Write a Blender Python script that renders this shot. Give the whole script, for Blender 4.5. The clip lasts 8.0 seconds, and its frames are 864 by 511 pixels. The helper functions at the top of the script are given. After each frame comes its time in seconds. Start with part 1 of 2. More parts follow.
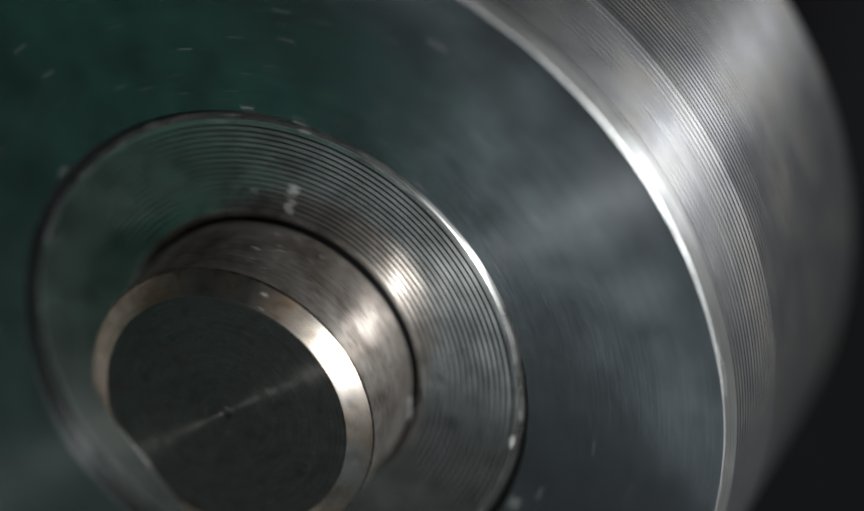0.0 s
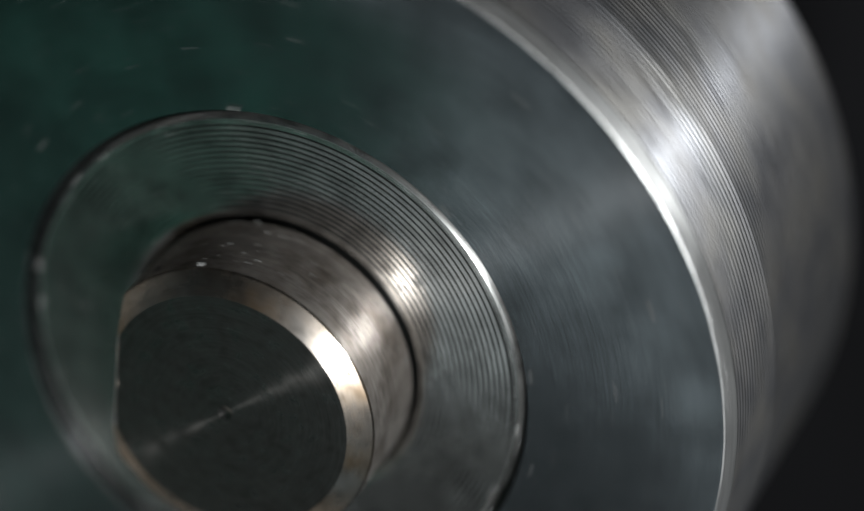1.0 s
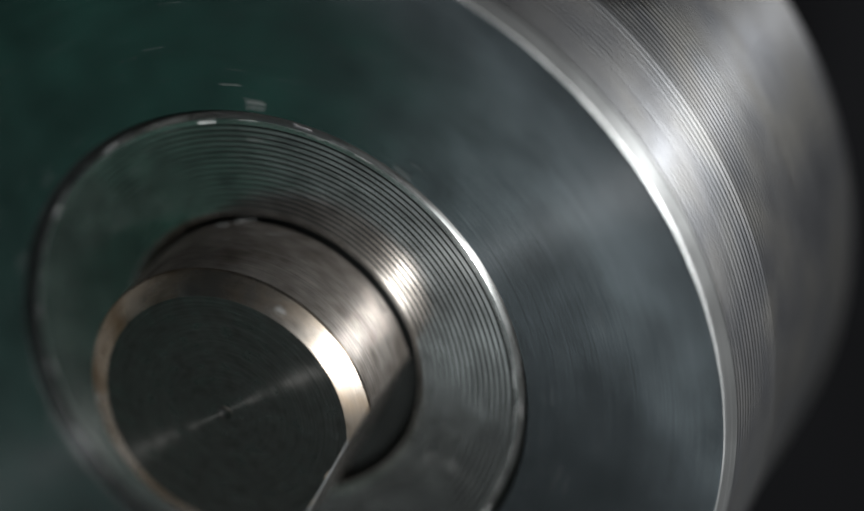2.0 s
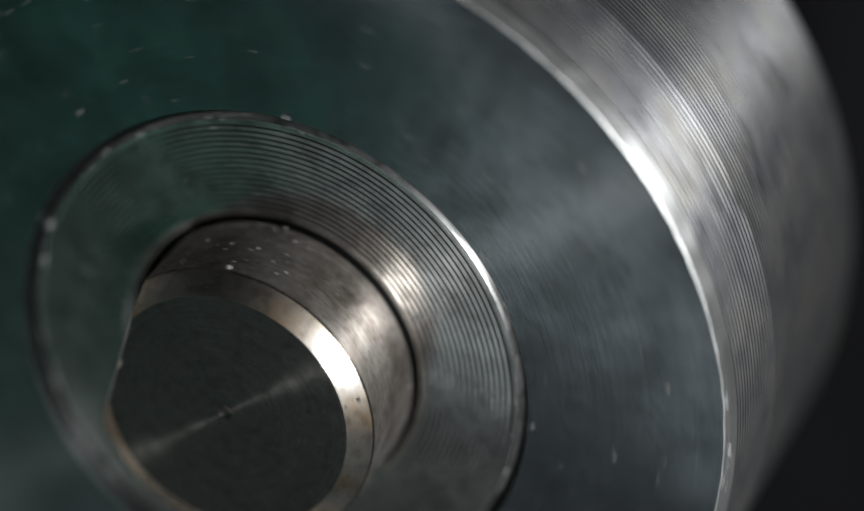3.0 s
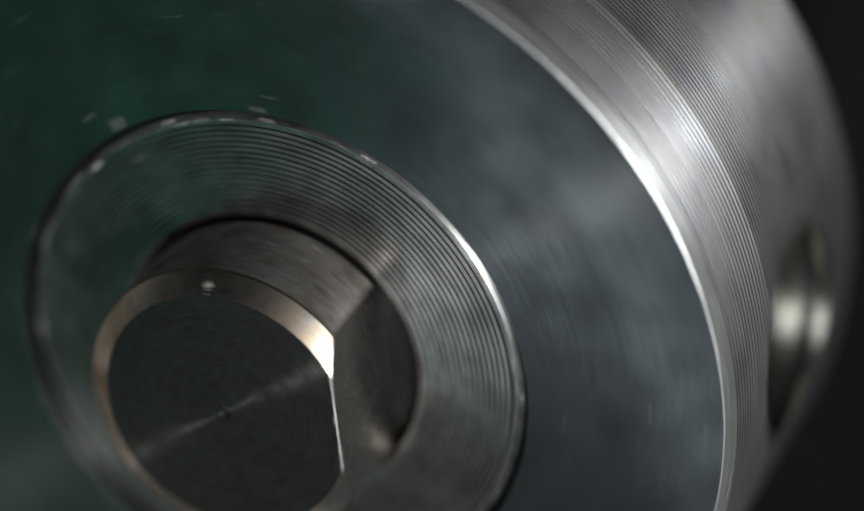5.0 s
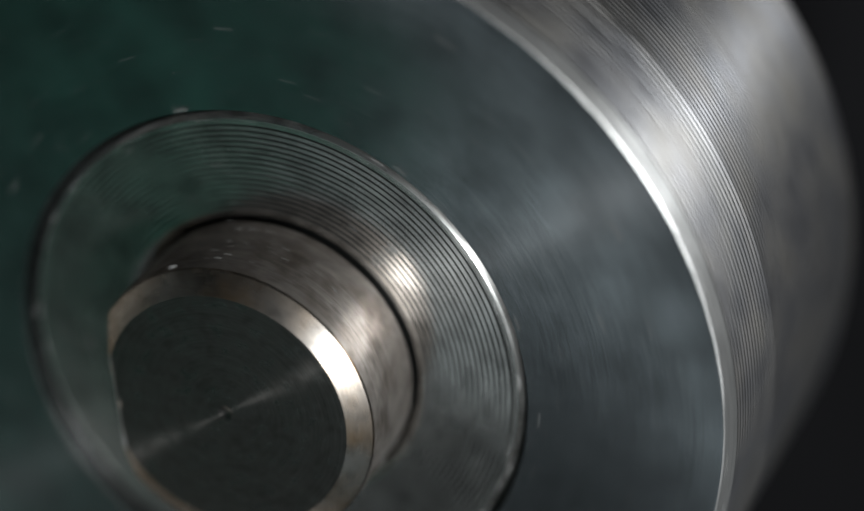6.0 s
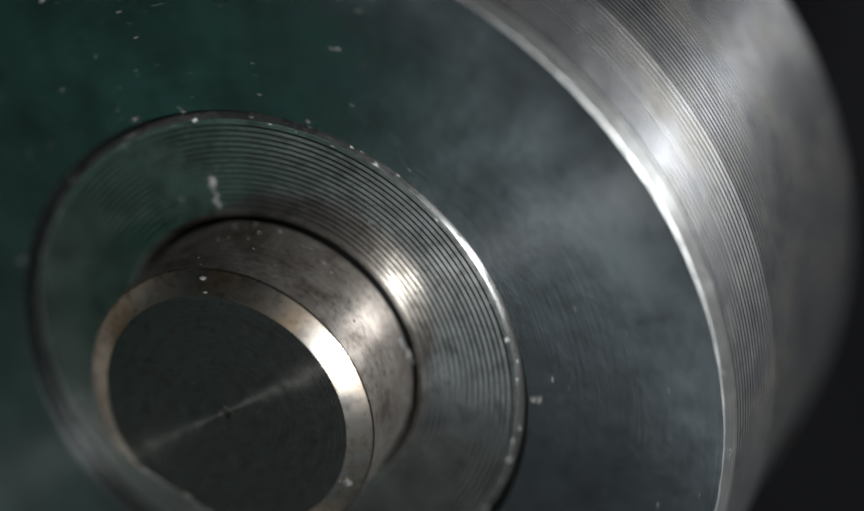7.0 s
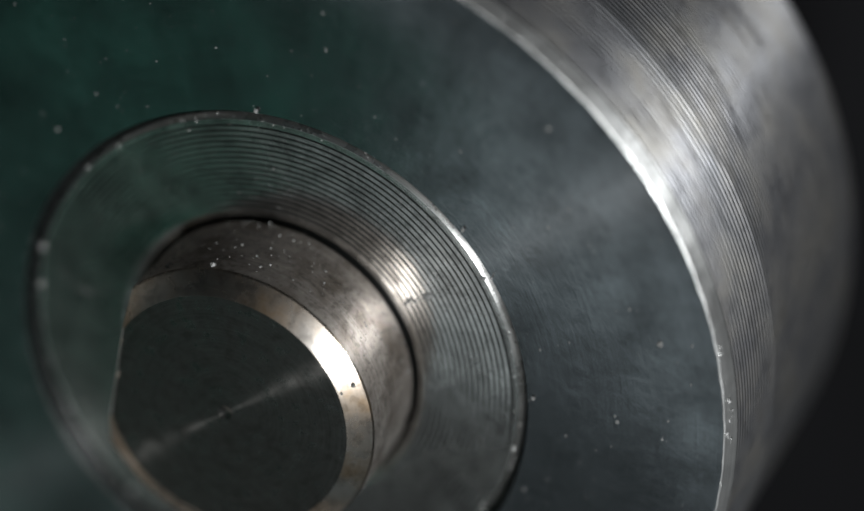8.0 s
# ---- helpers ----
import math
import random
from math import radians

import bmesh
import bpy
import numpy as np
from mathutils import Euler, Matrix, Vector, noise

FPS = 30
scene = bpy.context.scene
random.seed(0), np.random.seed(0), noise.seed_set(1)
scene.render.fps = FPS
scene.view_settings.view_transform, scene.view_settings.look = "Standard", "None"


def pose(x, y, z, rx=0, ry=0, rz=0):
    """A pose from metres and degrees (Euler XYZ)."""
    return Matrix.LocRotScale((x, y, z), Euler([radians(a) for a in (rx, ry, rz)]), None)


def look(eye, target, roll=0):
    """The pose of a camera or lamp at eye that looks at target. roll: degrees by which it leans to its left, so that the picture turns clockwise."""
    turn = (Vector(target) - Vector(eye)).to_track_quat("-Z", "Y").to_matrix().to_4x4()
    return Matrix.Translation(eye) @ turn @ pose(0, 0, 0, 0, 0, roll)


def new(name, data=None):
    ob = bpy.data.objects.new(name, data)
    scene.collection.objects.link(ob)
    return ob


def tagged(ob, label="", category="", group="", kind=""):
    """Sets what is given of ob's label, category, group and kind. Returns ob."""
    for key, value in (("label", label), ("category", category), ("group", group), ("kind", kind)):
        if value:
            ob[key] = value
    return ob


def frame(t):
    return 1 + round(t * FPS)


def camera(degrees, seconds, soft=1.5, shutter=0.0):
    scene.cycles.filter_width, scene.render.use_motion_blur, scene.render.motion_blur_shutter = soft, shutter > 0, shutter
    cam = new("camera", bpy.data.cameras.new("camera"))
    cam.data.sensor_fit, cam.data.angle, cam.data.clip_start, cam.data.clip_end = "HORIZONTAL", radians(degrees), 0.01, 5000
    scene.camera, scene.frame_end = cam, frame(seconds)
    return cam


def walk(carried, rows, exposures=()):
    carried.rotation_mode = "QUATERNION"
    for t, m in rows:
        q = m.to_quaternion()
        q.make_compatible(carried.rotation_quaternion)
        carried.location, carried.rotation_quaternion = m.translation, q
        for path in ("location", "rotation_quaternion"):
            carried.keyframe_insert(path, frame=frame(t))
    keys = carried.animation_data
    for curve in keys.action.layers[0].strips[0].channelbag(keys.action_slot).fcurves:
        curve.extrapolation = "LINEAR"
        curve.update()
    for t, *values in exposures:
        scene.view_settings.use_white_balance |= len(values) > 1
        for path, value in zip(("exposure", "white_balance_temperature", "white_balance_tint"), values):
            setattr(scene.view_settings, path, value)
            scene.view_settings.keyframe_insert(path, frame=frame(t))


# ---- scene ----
# The part is laid out in multiples of U; its axis is the world's z, and its face lies at height TOP.
U = 0.016          # outer radius of the hub
TOP = 0.0320       # height of the hub's inner face over the bench
HALF_PI = math.pi / 2

# ---- camera ----
cam = camera(15.0, 8.0, soft=1.6, shutter=0.6)
EYE = (4.35224 * U, 0.0, 5.45021 * U + TOP)
VIEW = Matrix(((0.531346, 0.617679, 0.579779), (-0.766061, 0.642529, 0.017536), (-0.361694, -0.453464, 0.814585)))
STAND = Matrix.Translation(EYE) @ VIEW.to_4x4()
walk(cam, [(0.0, STAND), (8.0, STAND)])
cam.data.dof.use_dof = True
cam.data.dof.focus_distance = 6.665 * U
cam.data.dof.aperture_fstop = 17.0
scene.view_settings.exposure = 0.16

# ---- world and lights ----
world = bpy.data.worlds.new("world")
scene.world = world
world.use_nodes = True
world.node_tree.nodes["Background"].inputs["Color"].default_value = (0.35, 0.42, 0.45, 1)
world.node_tree.nodes["Background"].inputs["Strength"].default_value = 0.008


def around(azimuth, elevation, distance):
    a, e = radians(azimuth), radians(elevation)
    return Vector((math.cos(e) * math.cos(a), math.cos(e) * math.sin(a), math.sin(e))) * distance + Vector((0, 0, TOP))


def lamp(name, azimuth, elevation, distance, width, height, watts, colour):
    data = bpy.data.lights.new(name, "AREA")
    data.shape, data.size, data.size_y, data.energy, data.color = "RECTANGLE", width, height, watts, colour
    ob = new(name, data)
    ob.matrix_world = look(around(azimuth, elevation, distance), (0, 0, TOP))
    return ob


strip = lamp("work_lamp", 0, 0, 0.1, 0.0045, 0.042, 0.118, (0.96, 0.99, 1.0))
low, high = around(-35, 42, 0.10), around(-50, 63, 0.10)
middle, back = (low + high) / 2, ((low + high) / 2 - Vector((0, 0, TOP))).normalized()
along = (high - low - back * (high - low).dot(back)).normalized()
strip.matrix_world = Matrix.Translation(middle) @ Matrix((along.cross(back), along, back)).transposed().to_4x4()
# Added fill, no lamp of the place: lights the panels the steel reflects.
panel_fill = lamp("panel_fill", 0, 0, 0.1, 0.6, 0.3, 6.4, (0.90, 0.98, 1.0))
panel_fill.matrix_world = look((-0.03, 0.0, 0.78), (-0.70, 0.0, 0.78))


# ---- materials ----
def nodes_of(name):
    m = bpy.data.materials.new(name)
    m.use_nodes = True
    n = m.node_tree.nodes
    return m, n, m.node_tree.links, n["Principled BSDF"]


def noise_node(n, links, scale, detail=4.0, rough=0.6, coord="Object"):
    tc = n.new("ShaderNodeTexCoord")
    t = n.new("ShaderNodeTexNoise")
    t.inputs["Scale"].default_value = scale
    t.inputs["Detail"].default_value = detail
    t.inputs["Roughness"].default_value = rough
    links.new(tc.outputs[coord], t.inputs["Vector"])
    return t


def ramp(n, links, source, stops):
    r = n.new("ShaderNodeValToRGB")
    el = r.color_ramp.elements
    el[0].position, el[1].position = stops[0][0], stops[-1][0]
    el[0].color, el[1].color = (*stops[0][1], 1), (*stops[-1][1], 1)
    for p, c in stops[1:-1]:
        e = el.new(p)
        e.color = (*c, 1)
    links.new(source, r.inputs["Fac"])
    return r


def polar(n, links, radial, axial, turn):
    """Texture coordinates that follow the turning marks: radius, height and angle, each at its own scale."""
    tc = n.new("ShaderNodeTexCoord")
    sep = n.new("ShaderNodeSeparateXYZ")
    links.new(tc.outputs["Object"], sep.inputs[0])
    def math_node(op, a, b=None):
        m = n.new("ShaderNodeMath")
        m.operation = op
        for i, v in enumerate((a, b)):
            if v is None:
                continue
            if isinstance(v, (int, float)):
                m.inputs[i].default_value = v
            else:
                links.new(v, m.inputs[i])
        return m.outputs[0]
    r = math_node("SQRT", math_node("ADD", math_node("MULTIPLY", sep.outputs[0], sep.outputs[0]), math_node("MULTIPLY", sep.outputs[1], sep.outputs[1])))
    a = math_node("ARCTAN2", sep.outputs[1], sep.outputs[0])
    com = n.new("ShaderNodeCombineXYZ")
    links.new(math_node("MULTIPLY", r, radial), com.inputs[0])
    links.new(math_node("MULTIPLY", sep.outputs[2], axial), com.inputs[1])
    links.new(math_node("MULTIPLY", a, turn), com.inputs[2])
    return com.outputs[0]


def steel(name, colour, gloss, brushed, share, stain=0.45, mark=0.3, haze=0.5, bump=0.35, aniso=0.97, cloud=260, metal=1.0, fan=0.0, fan_rough=0.5, tint=None, specks=0.0, grain=2600):
    """Turned steel: a smooth oily gloss, mixed in clouds with the gloss of fine concentric tool marks; stains, smears and fine dust.
    gloss and brushed are the two roughnesses, share is the part of the brushed one, haze how unevenly it lies; fan is the part of a dull film,
    tint the colour of the stains, specks the darkness of fine pits and oil drops."""
    m, n, links, b = nodes_of(name)
    b2 = n.new("ShaderNodeBsdfPrincipled")
    tan = n.new("ShaderNodeTangent")
    tan.direction_type, tan.axis = "RADIAL", "Z"
    for s in (b, b2):
        s.inputs["Metallic"].default_value = metal
    b2.inputs["Anisotropic"].default_value = aniso
    b2.inputs["Anisotropic Rotation"].default_value = 0.25
    links.new(tan.outputs[0], b2.inputs["Tangent"])
    clouds = noise_node(n, links, cloud, 6, 0.62)
    stains = noise_node(n, links, cloud * 2.3, 5, 0.6)
    dust = noise_node(n, links, 2600, 3, 0.6)
    lines = n.new("ShaderNodeTexNoise")
    lines.inputs["Scale"].default_value = 1.0
    lines.inputs["Detail"].default_value = 3.0
    links.new(polar(n, links, 14000, 14000, 1.4), lines.inputs["Vector"])
    c0 = tint or tuple(v * (1 - stain) for v in colour)
    c1 = ramp(n, links, stains.outputs["Fac"], ((0.32, c0), (0.62, colour)))
    c2 = ramp(n, links, lines.outputs["Fac"], ((0.3, (1 - mark,) * 3), (0.7, (1, 1, 1))))
    mix = n.new("ShaderNodeMixRGB")
    mix.blend_type = "MULTIPLY"
    mix.inputs[0].default_value = 1.0
    links.new(c1.outputs[0], mix.inputs[1])
    links.new(c2.outputs[0], mix.inputs[2])
    if specks:
        pits = ramp(n, links, noise_node(n, links, grain, 2.5, 0.55).outputs["Fac"], ((0.36, (1 - specks,) * 3), (0.47, (1, 1, 1)), (0.60, (1, 1, 1)), (0.72, (1 + 0.5 * specks,) * 3)))
        spotted = n.new("ShaderNodeMixRGB")
        spotted.blend_type = "MULTIPLY"
        spotted.inputs[0].default_value = 1.0
        links.new(mix.outputs[0], spotted.inputs[1])
        links.new(pits.outputs[0], spotted.inputs[2])
        mix = spotted
    bp = n.new("ShaderNodeBump")
    bp.inputs["Strength"].default_value = bump
    bp.inputs["Distance"].default_value = 0.00002
    links.new(lines.outputs["Fac"], bp.inputs["Height"])
    bp2 = n.new("ShaderNodeBump")
    bp2.inputs["Strength"].default_value = 0.07
    bp2.inputs["Distance"].default_value = 0.00004
    links.new(dust.outputs["Fac"], bp2.inputs["Height"])
    links.new(bp.outputs[0], bp2.inputs["Normal"])
    for s, r in ((b, gloss), (b2, brushed)):
        mr = n.new("ShaderNodeMapRange")
        mr.inputs["From Min"].default_value, mr.inputs["From Max"].default_value = 0.3, 0.7
        mr.inputs["To Min"].default_value, mr.inputs["To Max"].default_value = r * 1.25, r * 0.8
        links.new(stains.outputs["Fac"], mr.inputs["Value"])
        links.new(mr.outputs[0], s.inputs["Roughness"])
        links.new(mix.outputs[0], s.inputs["Base Color"])
        links.new(bp2.outputs[0], s.inputs["Normal"])
    part_of = n.new("ShaderNodeMapRange")
    part_of.inputs["From Min"].default_value, part_of.inputs["From Max"].default_value = 0.35, 0.65
    part_of.inputs["To Min"].default_value, part_of.inputs["To Max"].default_value = share * (1 - haze), share * (1 + haze)
    links.new(clouds.outputs["Fac"], part_of.inputs["Value"])
    both = n.new("ShaderNodeMixShader")
    links.new(part_of.outputs[0], both.inputs[0])
    links.new(b.outputs[0], both.inputs[1])
    links.new(b2.outputs[0], both.inputs[2])
    last = both.outputs[0]
    if fan:
        wide = n.new("ShaderNodeBsdfPrincipled")
        wide.inputs["Metallic"].default_value = metal
        wide.inputs["Roughness"].default_value = fan_rough
        links.new(mix.outputs[0], wide.inputs["Base Color"])
        links.new(bp2.outputs[0], wide.inputs["Normal"])
        uneven = n.new("ShaderNodeMapRange")
        uneven.inputs["From Min"].default_value, uneven.inputs["From Max"].default_value = 0.35, 0.65
        uneven.inputs["To Min"].default_value, uneven.inputs["To Max"].default_value = fan * 0.7, fan * 1.3
        links.new(clouds.outputs["Fac"], uneven.inputs["Value"])
        third = n.new("ShaderNodeMixShader")
        links.new(uneven.outputs[0], third.inputs[0])
        links.new(last, third.inputs[1])
        links.new(wide.outputs[0], third.inputs[2])
        last = third.outputs[0]
    links.new(last, n["Material Output"].inputs["Surface"])
    return m


def matt(name, colour, rough=0.8, shine=0.5):
    m, n, links, b = nodes_of(name)
    t = noise_node(n, links, 60, 5)
    c = ramp(n, links, t.outputs["Fac"], ((0.3, tuple(v * 0.7 for v in colour)), (0.7, colour)))
    links.new(c.outputs[0], b.inputs["Base Color"])
    b.inputs["Roughness"].default_value = rough
    b.inputs["Specular IOR Level"].default_value = shine
    return m


FACE = steel("turned_face_steel", (0.37, 0.38, 0.39), 0.14, 0.31, 0.042, haze=0.2, mark=0.10, bump=0.05, cloud=170, aniso=1.0, fan=0.014, fan_rough=0.50, specks=0.12, grain=1500)
COLLAR = steel("collar_steel", (0.68, 0.66, 0.63), 0.12, 0.50, 0.085, mark=0.12, bump=0.08, aniso=0.95, fan=0.16, fan_rough=0.46, specks=0.3, grain=3200)
WALL = steel("turned_wall_steel", (0.37, 0.37, 0.39), 0.36, 0.43, 0.235, tint=(0.33, 0.315, 0.295), mark=0.08, haze=0.25, bump=0.06, aniso=1.0, cloud=190, metal=0.92, specks=0.15, grain=1300)
SHAFT = steel("ground_shaft_steel", (0.60, 0.55, 0.51), 0.42, 0.50, 0.34, tint=(0.20, 0.17, 0.145), cloud=300, metal=0.88, specks=0.32, grain=4600)
FLAT = steel("milled_flat_steel", (0.60, 0.555, 0.515), 0.27, 0.40, 0.22, tint=(0.42, 0.38, 0.345), cloud=220, mark=0.2, bump=0.15, specks=0.12)
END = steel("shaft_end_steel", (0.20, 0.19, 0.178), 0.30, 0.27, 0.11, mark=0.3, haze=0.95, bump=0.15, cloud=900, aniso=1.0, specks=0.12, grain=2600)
CHAMFER = steel("shaft_chamfer_steel", (0.74, 0.68, 0.62), 0.26, 0.33, 0.20, mark=0.10, bump=0.08, tint=(0.38, 0.28, 0.19), cloud=240, specks=0.25, grain=2600)
EDGE = steel("bright_edge_steel", (0.80, 0.80, 0.79), 0.42, 0.46, 0.4, stain=0.15, cloud=500, metal=0.9)
BEVEL = steel("collar_bevel_steel", (0.80, 0.80, 0.78), 0.28, 0.34, 0.3, stain=0.2, cloud=500)
THREAD = steel("threaded_hole_steel", (0.80, 0.78, 0.70), 0.26, 0.36, 0.3, tint=(0.34, 0.31, 0.22), mark=0.1, bump=0.1)
# The same steel with the shade of grooves and gaps put into its colour.
GROOVE_SHADE = steel("groove_shade_steel", (0.045, 0.049, 0.047), 0.40, 0.45, 0.1, metal=0.8)
BENCH = matt("black_bench", (0.010, 0.010, 0.011), 0.9, 0.05)
# Colours of the unseen panels, chosen for what the steel should reflect.
GREEN = matt("green_reflector", (0.0220, 0.091, 0.067), 0.5)
SLATE = matt("slate_reflector", (0.041, 0.046, 0.048), 0.5)
DARK_GREEN = matt("blackish_green_reflector", (0.0105, 0.042, 0.0315), 0.5)
GREY = matt("grey_surround", (0.17, 0.20, 0.215), 0.6)
PALE = matt("pale_grey_reflector", (0.74, 0.80, 0.83), 0.6)
# Burr colour that carries the brown reflection of the flat's bevel.
BURR = matt("brown_glint_burr", (0.30, 0.25, 0.20), 0.45, 0.6)
# Colour of the added panels that give the shaft chamfer its brown reflection.
BROWN = matt("brown_reflector", (0.66, 0.57, 0.50), 0.6)
DUST = matt("pale_dust", (0.17, 0.17, 0.165), 0.5, 0.5)


# ---- building blocks ----
def part(name, bm, material, parent=None, label=""):
    me = bpy.data.meshes.new(name)
    bm.to_mesh(me)
    bm.free()
    for mat in material if isinstance(material, (list, tuple)) else (material,):
        me.materials.append(mat)
    ob = new(name, me)
    ob.parent = parent
    return tagged(ob, label)


def lathe(profile, turns=288, sharp=22, closed=False):
    """A solid of revolution round z from (radius, height, material) points, in parts of U. Edges along the turn are sharp where the outline bends."""
    bm = bmesh.new()
    rings = []
    for p in profile:
        r, z = p[0] * U, p[1] * U
        if r < 1e-9:
            rings.append([bm.verts.new((0, 0, z))])
        else:
            rings.append([bm.verts.new((r * math.cos(2 * math.pi * k / turns), r * math.sin(2 * math.pi * k / turns), z)) for k in range(turns)])
    count = len(rings)
    for i in range(count if closed else count - 1):
        a, b = rings[i], rings[(i + 1) % count]
        slot = profile[i][2] if len(profile[i]) > 2 else 0
        for k in range(turns):
            k2 = (k + 1) % turns
            if len(a) == 1:
                f = bm.faces.new((a[0], b[k2], b[k]))
            elif len(b) == 1:
                f = bm.faces.new((a[k], a[k2], b[0]))
            else:
                f = bm.faces.new((a[k], a[k2], b[k2], b[k]))
            f.smooth, f.material_index = True, slot
    bmesh.ops.recalc_face_normals(bm, faces=bm.faces)
    for e in bm.edges:
        if len(e.link_faces) == 2 and e.calc_face_angle(0) > radians(sharp):
            e.smooth = False
    return bm


def carve(ob, cutter_bm):
    """Cuts a solid out of a part for good."""
    me = bpy.data.meshes.new("cutter")
    cutter_bm.to_mesh(me)
    cutter_bm.free()
    for mat in ob.data.materials:
        me.materials.append(mat)
    cutter = new("cutter", me)
    cutter.parent = ob.parent
    mod = ob.modifiers.new("cut", "BOOLEAN")
    mod.operation, mod.solver, mod.object = "DIFFERENCE", "EXACT", cutter
    bpy.context.view_layer.update()
    done = bpy.data.meshes.new_from_object(ob.evaluated_get(bpy.context.evaluated_depsgraph_get()))
    ob.modifiers.remove(mod)
    bm = bmesh.new()
    bm.from_mesh(done)
    for e in bm.edges:
        e.smooth = len(e.link_faces) != 2 or e.calc_face_angle(0) < radians(12)
    bm.to_mesh(done)
    bm.free()
    ob.data = done
    bpy.data.objects.remove(cutter)


# ---- the place: a bench, and unseen panels added for reflections ----
def wall(name, corners, material, label):
    bm = bmesh.new()
    lo, hi = corners
    bmesh.ops.create_cube(bm, size=1)
    for v in bm.verts:
        v.co = [lo[i] + (v.co[i] + 0.5) * (hi[i] - lo[i]) for i in range(3)]
    return tagged(part(name, bm, material), label, kind="structure")


wall("floor", ((-0.7, -0.7, -0.02), (0.7, 0.7, 0)), BENCH, "matt black bench top under the hub")
# Added reflector: turns the left of the shaft chamfer brown.
wall("reflector_west_lower", ((-0.72, -0.7, 0), (-0.7, 0.7, 0.38)), BROWN, "added pale brown panel, out of view, for brown reflections")
# Added panels out of view: they tint the face grey, green or dark.
wall("reflector_west", ((-0.72, -0.7, 0.38), (-0.7, 0.0, 1.15)), SLATE, "added dark slate panel, out of view, for grey reflections")
wall("reflector_west_tall", ((-0.72, 0.0, 0.96), (-0.7, 0.7, 1.42)), GREEN, "added dark green panel, out of view, for green reflections")
wall("reflector_west_base", ((-0.72, 0.0, 0.38), (-0.7, 0.7, 0.96)), DARK_GREEN, "added blackish green panel, out of view, to keep reflections dark")
wall("reflector_west_upper", ((-0.726, -0.7, 1.0), (-0.704, 0.7, 1.7)), PALE, "added pale grey panel, out of view, to lighten reflections")
# Unseen grey sides, added to close the room that the steel reflects.
wall("surround_east", ((0.7, -0.7, 0), (0.72, 0.7, 1.7)), GREY, "added grey wall, out of view, closing the reflected room")
wall("surround_south", ((-0.7, -0.72, 0), (0.7, -0.7, 1.7)), GREY, "added grey wall, out of view, closing the reflected room")
# Added reflector: warms the upper chamfer and the hub wall.
wall("reflector_north_lower", ((-0.7, 0.7, 0), (0.7, 0.72, 0.48)), BROWN, "added pale brown side panel, out of view, for brown reflections")
# Another added panel out of view, for dark grey reflections.
wall("reflector_north", ((-0.7, 0.7, 0.48), (0.7, 0.72, 1.7)), SLATE, "added dark slate panel, out of view, for grey reflections")
# Added ceiling, unseen, reflected in the lower right of the face.
wall("ceiling", ((-0.72, -0.72, 1.7), (0.72, 0.72, 1.72)), GREY, "added grey ceiling, out of view, to lighten reflections")

# ---- the hub on its shaft ----
hub = tagged(new("shaft_hub"), "turned steel hub on a D-cut shaft, with grooved collar", "machine part")
hub.location = (0, 0, TOP)


def disc_height(r):
    return -0.022 * (r - 1.0)


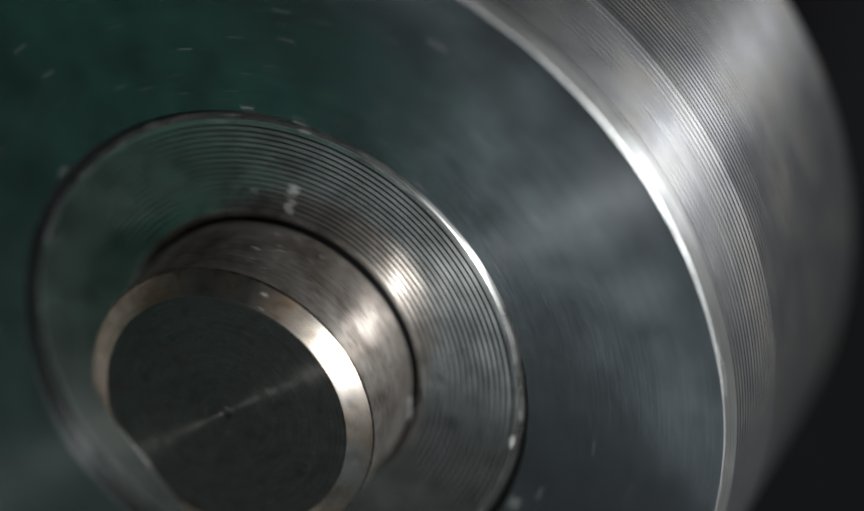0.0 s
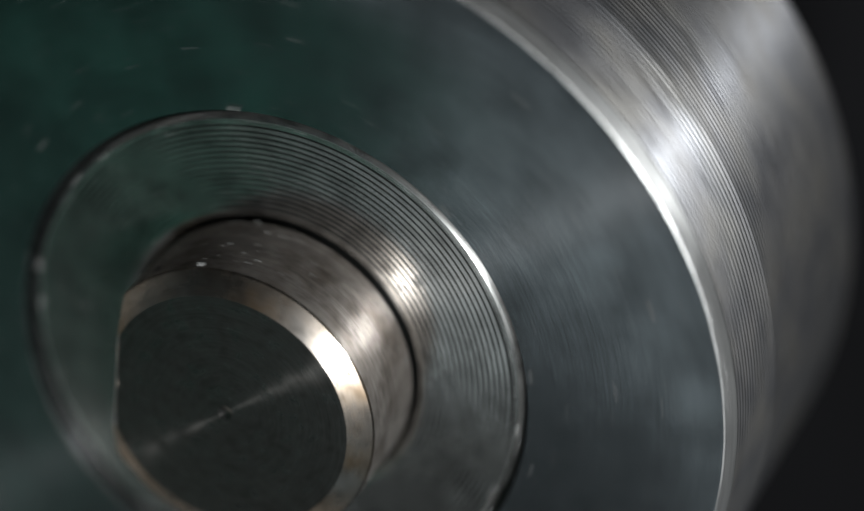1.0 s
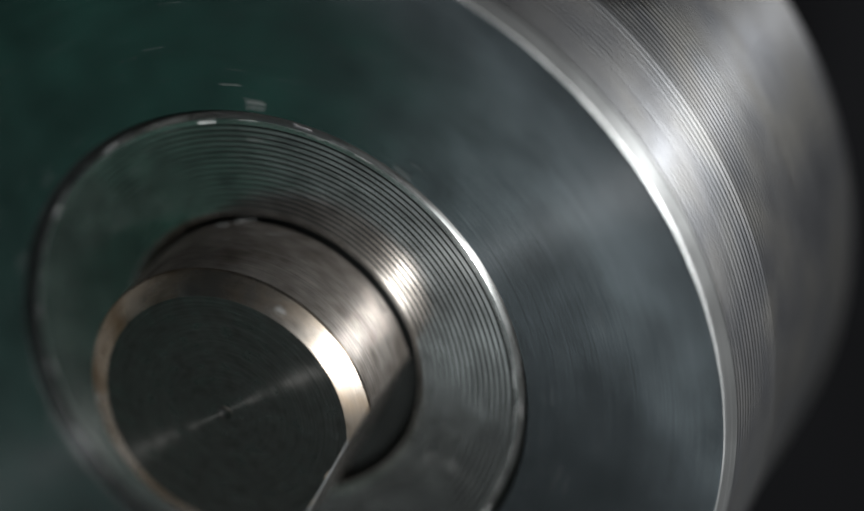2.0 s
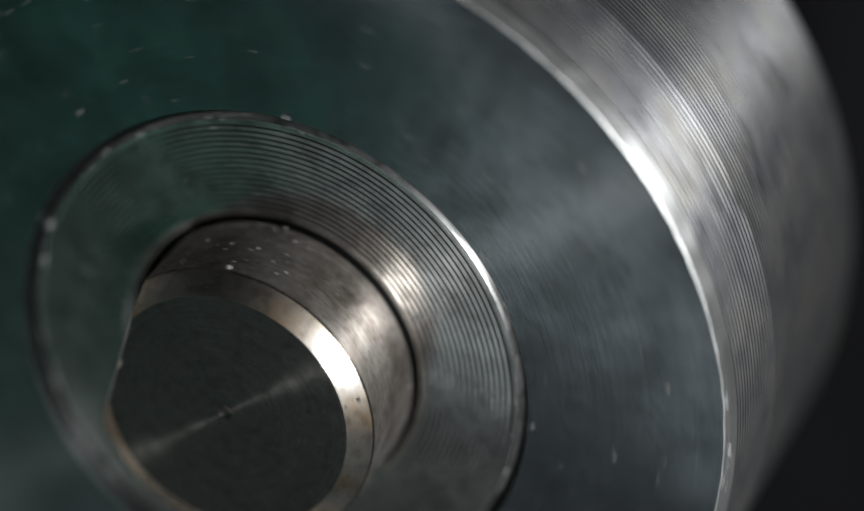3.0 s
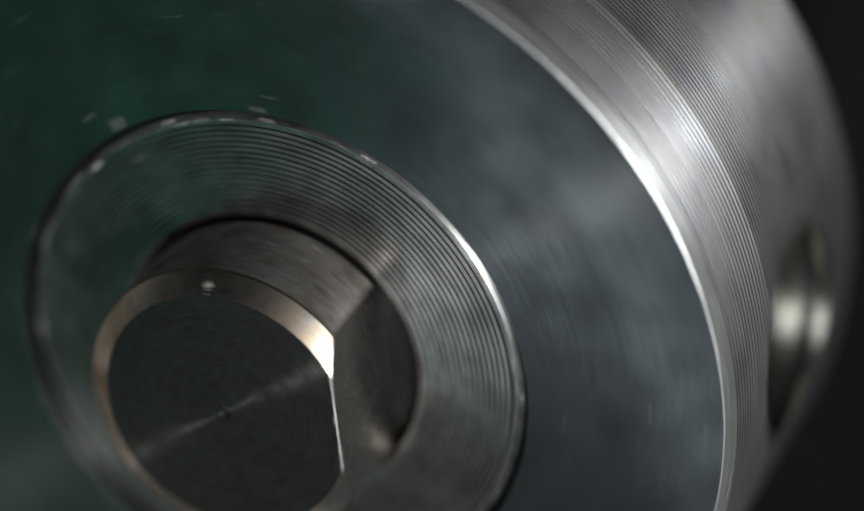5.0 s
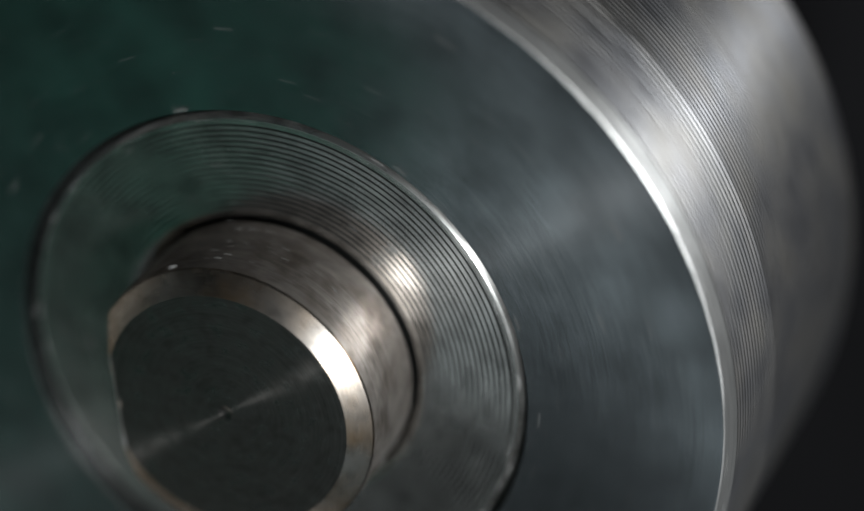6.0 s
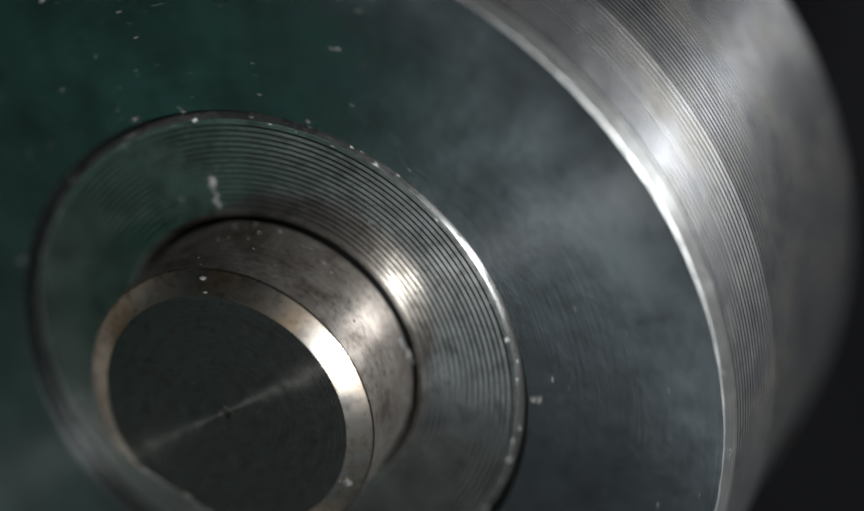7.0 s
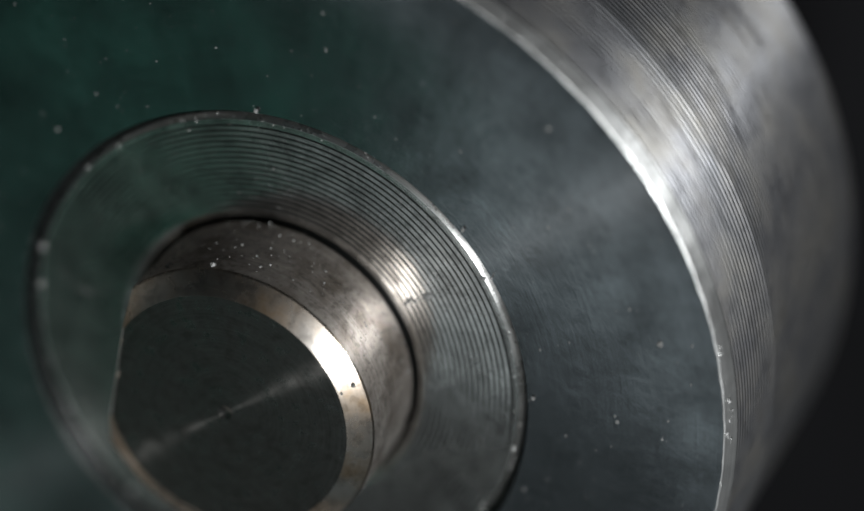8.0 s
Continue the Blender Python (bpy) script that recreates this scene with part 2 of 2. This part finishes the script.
def hub_body():
    """A plain turned cylinder: a flat face, a bright chamfered edge, a wall with fine feed grooves, two threaded cross holes."""
    # Slot 2 colours the ring groove's floor as if shaded.
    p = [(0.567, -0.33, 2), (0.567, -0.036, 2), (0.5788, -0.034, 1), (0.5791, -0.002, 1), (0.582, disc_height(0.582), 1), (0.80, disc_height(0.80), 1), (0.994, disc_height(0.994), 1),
         (0.9985, -0.0004, 3), (1.0015, -0.0020, 3), (1.0152, -0.0340, 3), (1.0166, -0.0375, 0)]
    radius = lambda z: float(np.interp(z, (-0.25, -0.040), (1.034, 1.0162)))
    pitch, z = 0.0142, -0.0395
    while z > -0.870:
        d = 0.0046 * (1.0 + 0.12 * noise.noise((0, 0, z * 60)))
        # Slot 2 paints shade on the downward side of each groove.
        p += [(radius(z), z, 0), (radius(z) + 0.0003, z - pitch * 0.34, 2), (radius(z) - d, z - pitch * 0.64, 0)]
        z -= pitch
    p += [(1.034, -0.880, 0), (1.030, -0.898, 0), (1.020, -0.911, 0), (1.003, -0.918, 0), (0.55, -0.920, 0), (0.50, -0.94, 0), (0.50, -2.0, 0), (0.40, -2.0, 2), (0.40, -0.33, 2)]
    bm = lathe(p, 300, closed=True)
    for v in bm.verts:
        r = math.hypot(v.co.x, v.co.y) / U
        if r > 0.995 and v.co.z > -0.036 * U:
            a = v.co.normalized()
            push = noise.noise(a * 38) * 0.0012 + noise.noise(a * 140) * 0.0018
            v.co.x, v.co.y = v.co.x * (1 + push), v.co.y * (1 + push)
        elif r > 0.99 and -0.875 * U < v.co.z < -0.05 * U and r < radius(v.co.z / U) - 0.001:
            a = math.atan2(v.co.y, v.co.x)
            off = (math.degrees(a) - 226 + 180) % 360 - 180
            q = Vector((math.cos(a) * 3.2, math.sin(a) * 3.2, v.co.z / U * 7))
            worn = noise.noise(q) * 0.6 + noise.noise(q * 5) * 0.6 + 0.75 * math.exp(-(off / 16) ** 2) - 0.72
            fill = min(1.0, max(0.0, worn * 1.6)) * (radius(v.co.z / U) - r) / r
            v.co.x, v.co.y = v.co.x * (1 + fill), v.co.y * (1 + fill)
    body = part("body", bm, (WALL, FACE, GROOVE_SHADE, EDGE, THREAD), hub, "turned steel hub body with fine grooves round its wall")
    for angle in (355.5, 87.5):
        prof, x, pitch = [(0.0, 0.5, 2), (0.234, 0.5, 4)], 0.5, 0.084
        while x < 1.16:
            # Thread roots and the hole's end are darkened by colour, as shade.
            prof += [(0.234, x, 4), (0.234, x + 0.008, 4), (0.264, x + 0.045, 2), (0.266, x + 0.062, 2)]
            x += pitch
        prof += [(0.268, 1.2, 4), (0.0, 1.2)]
        cut = lathe(prof, 72)
        bmesh.ops.transform(cut, matrix=Matrix.Rotation(radians(angle), 4, "Z") @ Matrix.Translation((0, 0, -0.455 * U)) @ Matrix.Rotation(HALF_PI, 4, "Y"), verts=cut.verts)
        carve(body, cut)
    return body


hub_body()


def collar_height(r):
    return -0.010 - 0.001 * (r - 0.35) / 0.2


def collar():
    # The bore wall is darkened by colour for the shade round the shaft.
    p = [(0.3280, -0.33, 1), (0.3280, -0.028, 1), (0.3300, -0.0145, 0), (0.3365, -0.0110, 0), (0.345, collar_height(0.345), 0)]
    r, pitch = 0.346, 0.0122
    for k in range(16):
        top = collar_height(r)
        # Slot 1 paints the shade in each collar groove.
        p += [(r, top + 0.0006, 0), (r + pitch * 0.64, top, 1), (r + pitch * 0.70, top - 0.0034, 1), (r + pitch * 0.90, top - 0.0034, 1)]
        r += pitch
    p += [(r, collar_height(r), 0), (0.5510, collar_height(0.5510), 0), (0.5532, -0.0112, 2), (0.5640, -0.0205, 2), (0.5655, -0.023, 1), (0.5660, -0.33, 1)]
    return part("collar", lathe(p, 288, closed=True), (COLLAR, GROOVE_SHADE, BEVEL), hub, "steel collar with concentric turned grooves")


collar()


def shaft():
    # Slot 5 at the foot is the gap's shade, painted on the undercut.
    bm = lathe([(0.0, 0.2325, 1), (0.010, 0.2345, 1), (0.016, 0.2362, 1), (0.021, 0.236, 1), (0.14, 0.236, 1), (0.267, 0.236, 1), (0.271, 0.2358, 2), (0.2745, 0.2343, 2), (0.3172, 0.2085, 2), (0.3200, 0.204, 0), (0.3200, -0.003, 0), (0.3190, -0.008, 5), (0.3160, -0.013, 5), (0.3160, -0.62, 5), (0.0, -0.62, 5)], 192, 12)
    ob = part("shaft", bm, (SHAFT, END, CHAMFER, FLAT, EDGE, GROOVE_SHADE), hub, "ground steel shaft end with a milled flat")
    cut = bmesh.new()
    bmesh.ops.create_cube(cut, size=1)
    for v in cut.verts:
        v.co = Vector((0.252 * U + (v.co.x + 0.5) * 0.2 * U, v.co.y * U, (0.22 + (v.co.z - 0.0) * 0.56) * U))
    carve(ob, cut)
    cut = bmesh.new()
    bmesh.ops.create_cube(cut, size=1)
    lean = Matrix.Translation((0.2475 * U, 0, 0.2365 * U)) @ Matrix.Rotation(radians(36), 4, "Y")
    for v in cut.verts:
        v.co = lean @ Vector(((v.co.x + 0.08) * 0.3 * U, v.co.y * U, (v.co.z + 0.5) * 0.2 * U))
    carve(ob, cut)
    for f in ob.data.polygons:
        if f.normal.x > 0.99:
            f.material_index = 3
        elif f.normal.x > 0.3 and f.normal.z > 0.5 and abs(f.normal.y) < 0.02:
            f.material_index = 4
        # Recess floor below the flat: its shade is put into the colour.
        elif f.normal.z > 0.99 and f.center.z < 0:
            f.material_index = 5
    return ob


shaft()


def chip(bm, rng, place, size, along=None, stretch=1.0):
    """Adds one crumb: a small uneven lump, drawn out along a direction."""
    made = bmesh.ops.create_icosphere(bm, subdivisions=1, radius=1)["verts"]
    turn = Euler((rng.uniform(0, 6), rng.uniform(0, 6), rng.uniform(0, 6))).to_matrix()
    for v in made:
        c = turn @ v.co * size * rng.uniform(0.7, 1.2)
        if along is not None:
            c += along * (c.dot(along) * (stretch - 1))
        v.co = (place + c) * U


def on_disc(r, angle):
    a = radians(angle)
    z = disc_height(r) if r > 0.575 else collar_height(r) if r > 0.34 else 0.236
    return Vector((r * math.cos(a), r * math.sin(a), z))


def on_shaft(angle, z):
    a = radians(angle)
    return Vector((0.320 * math.cos(a), 0.320 * math.sin(a), z + 0.01))


def crumbs(name, label, places, size, seed, along=None, stretch=1.0, material=None):
    rng = random.Random(seed)
    bm = bmesh.new()
    for place in places:
        chip(bm, rng, place, size * min(2.4, rng.lognormvariate(-0.2, 0.55)), along, stretch)
    ob = part(name, bm, material or DUST, hub, label)
    return tagged(ob, kind="stuff") if len(places) > 1 else ob


def radial(angle):
    return Vector((math.cos(radians(angle)), math.sin(radians(angle)), 0))


def marks():
    """Burrs, swarf and dust that lie on the hub where the light picks them out."""
    crumbs("burr", "pale ragged burr across the collar", [on_disc(0.360 + 0.011 * k, 222.5 + 0.7 * math.sin(k * 2.1)) for k in range(7)], 0.0042, 1, radial(222.5), 1.6)
    crumbs("burr", "pale nick at the edge of the groove", [on_disc(0.594 + 0.006 * k, 117.2 + 0.7 * (k % 2)) for k in range(4)] + [on_disc(0.640, 121.8 + 0.3 * k) for k in range(3)], 0.0032, 2)
    crumbs("burr", "pale curved scratch on the collar", [on_disc(0.385 + 0.010 * k, 358.4 + 3.2 * math.sin(k * 0.26)) for k in range(13)], 0.003, 3)
    for angle, seed in ((232.3, 4), (221.5, 5), (193.4, 6), (281.1, 7), (84.0, 8)):
        crumbs("swarf_chip", "small metal chip caught in the groove", [on_disc(0.585 + 0.005 * k, angle + 0.3 * k) + Vector((0, 0, 0.006)) for k in range(4)], 0.0026, seed)
    crumbs("burr", "bright slit in the side of the shaft", [on_shaft(128.5 + 1.3 * k, -0.012 + 0.003 * k) for k in range(-4, 5)], 0.0040, 9, Vector((-math.sin(radians(128)), math.cos(radians(128)), 0)), 2.2)
    crumbs("burr", "pale cracked line across the shaft edge", [on_shaft(226 - 3.4 * k, 0.09 + 0.03 * k) for k in range(4)] + [Vector((0.304 * math.cos(radians(213)), 0.304 * math.sin(radians(213)), 0.220)), Vector((0.279 * math.cos(radians(211.5)), 0.279 * math.sin(radians(211.5)), 0.234))], 0.0035, 10)
    crumbs("burr", "bright line across the shaft edge", [Vector(((0.276 + 0.008 * k) * math.cos(radians(90.5)), (0.276 + 0.008 * k) * math.sin(radians(90.5)), 0.2345 - 0.0045 * k)) for k in range(5)], 0.0035, 11)
    # Ragged grains added for the bevel's brown reflection along the flat.
    flat_edge = [Vector((0.2475 + 0.0018 * math.sin(k * 0.7), -0.104 + 0.0026 * k, 0.2325 + 0.002 * math.cos(k * 1.9))) for k in range(81)]
    crumbs("flat_edge_glint", "ragged burr along the milled flat, coloured as the bevel's brown reflection", flat_edge, 0.0012, 30, Vector((0, 1, 0)), 6, material=BURR)
    rng = random.Random(20)
    spots = [on_disc(r, a) for a, r in ((128, 0.654), (121.5, 0.887), (191.5, 0.774), (219.7, 0.820), (234.1, 0.745), (237.3, 0.899), (285, 0.856), (326, 0.66), (216.4, 0.827), (204.5, 0.625),
                                        (192.5, 0.77), (204.5, 0.885), (193, 0.882), (190, 0.87), (119, 0.51), (234.6, 0.393), (338.7, 0.435), (278.6, 0.449), (172.5, 0.43))]
    crumbs("dust_grains", "pale dust grains and lint on the face", spots, 0.0036, 21)
    fine = [on_disc(math.sqrt(rng.uniform(0.36, 0.98)), rng.uniform(0, 360)) for _ in range(620)] + [on_disc(rng.uniform(0.36, 0.57), rng.uniform(0, 360)) for _ in range(200)]
    crumbs("fine_dust", "scattered fine pale dust", fine, 0.0014, 22)
    side = [on_shaft(a, z) for a, z in ((230.1, 0.014), (214.5, 0.017), (204.8, 0.0), (197.8, 0.003), (186, 0.023), (313.3, 0.043), (320.1, 0.106), (231.4, 0.053), (224.7, 0.128), (290.3, 0.125), (265.9, -0.025), (257.5, -0.01))]
    side += [on_shaft(rng.gauss(285, 28), rng.uniform(-0.02, 0.18)) for _ in range(150)] + [on_shaft(rng.uniform(60, 300), rng.uniform(-0.02, 0.18) * rng.random()) for _ in range(260)]
    side = [q for q in side if q.x < 0.25]
    grit = [on_shaft(rng.gauss(311, 6), rng.uniform(0.0, 0.17)) for _ in range(46)]
    crumbs("shaft_grit", "bright metal grit beside the milled flat", [q for q in grit if q.x < 0.245], 0.0026, 27)
    crumbs("shaft_dust", "oily specks on the side of the shaft", side, 0.0015, 23)
    crumbs("burr", "bright grain on the shaft edge", [on_shaft(286.9, 0.180)], 0.0036, 24)
    rim = []
    for _ in range(150):
        a = rng.uniform(0, 360)
        rim.append(Vector((math.cos(radians(a)), math.sin(radians(a)), 0)) * rng.uniform(1.000, 1.016) + Vector((0, 0, 0.06)))
    rim = [Vector((q.x, q.y, -1.4 * (math.hypot(q.x, q.y) - 1.0))) for q in rim]
    crumbs("edge_burrs", "fine burrs along the bright edge", rim, 0.0022, 25, material=EDGE)
    lip = [Vector((math.cos(a), math.sin(a), 0)) * r + Vector((0, 0, -0.010 - 0.65 * max(0, r - 0.55))) for a, r in ((rng.uniform(0, 6.283), rng.uniform(0.546, 0.563)) for _ in range(90))]
    crumbs("collar_edge_swarf", "fine burrs along the collar edge", lip, 0.0028, 26, material=EDGE)


marks()


# ---- movement ----
def motions():
    turn = [(0.0, 165), (0.1, 178), (0.2, 186), (0.3, 190), (0.4, 190.5), (0.5, 187.5), (0.6, 177), (0.7, 168), (0.8, 155), (0.9, 132), (1.0, 119.5), (1.1, 99), (1.2, 83), (1.3, 67), (1.4, 49), (1.5, 30), (1.6, 10), (1.7, -17),
            (2.0, -81), (2.3, -142), (2.6, -196), (2.8, -230), (2.9, -242), (3.0, -252), (3.1, -260), (3.2, -266), (3.3, -270), (3.4, -272), (3.5, -271.5), (3.6, -268), (3.7, -262), (3.8, -255), (3.9, -246), (4.0, -235), (4.1, -224), (4.2, -209),
            (4.3, -196), (4.4, -179), (4.5, -160), (4.6, -141), (4.7, -117), (4.8, -97.5), (4.9, -69), (5.0, -49), (5.1, -30), (5.2, -11), (5.5, 46), (5.8, 98), (6.1, 147), (6.3, 173), (6.4, 182), (6.5, 189), (6.6, 193), (6.7, 195), (6.8, 195),
            (6.9, 193.5), (7.0, 190.8), (7.1, 184.5), (7.2, 175.6), (7.3, 166), (7.4, 156), (7.5, 144), (7.6, 133), (7.7, 125), (7.8, 119.3), (7.9, 116), (8.0, 114.5)]
    walk(hub, [(t, pose(0, 0, TOP, 0, 0, a)) for t, a in turn])


motions()
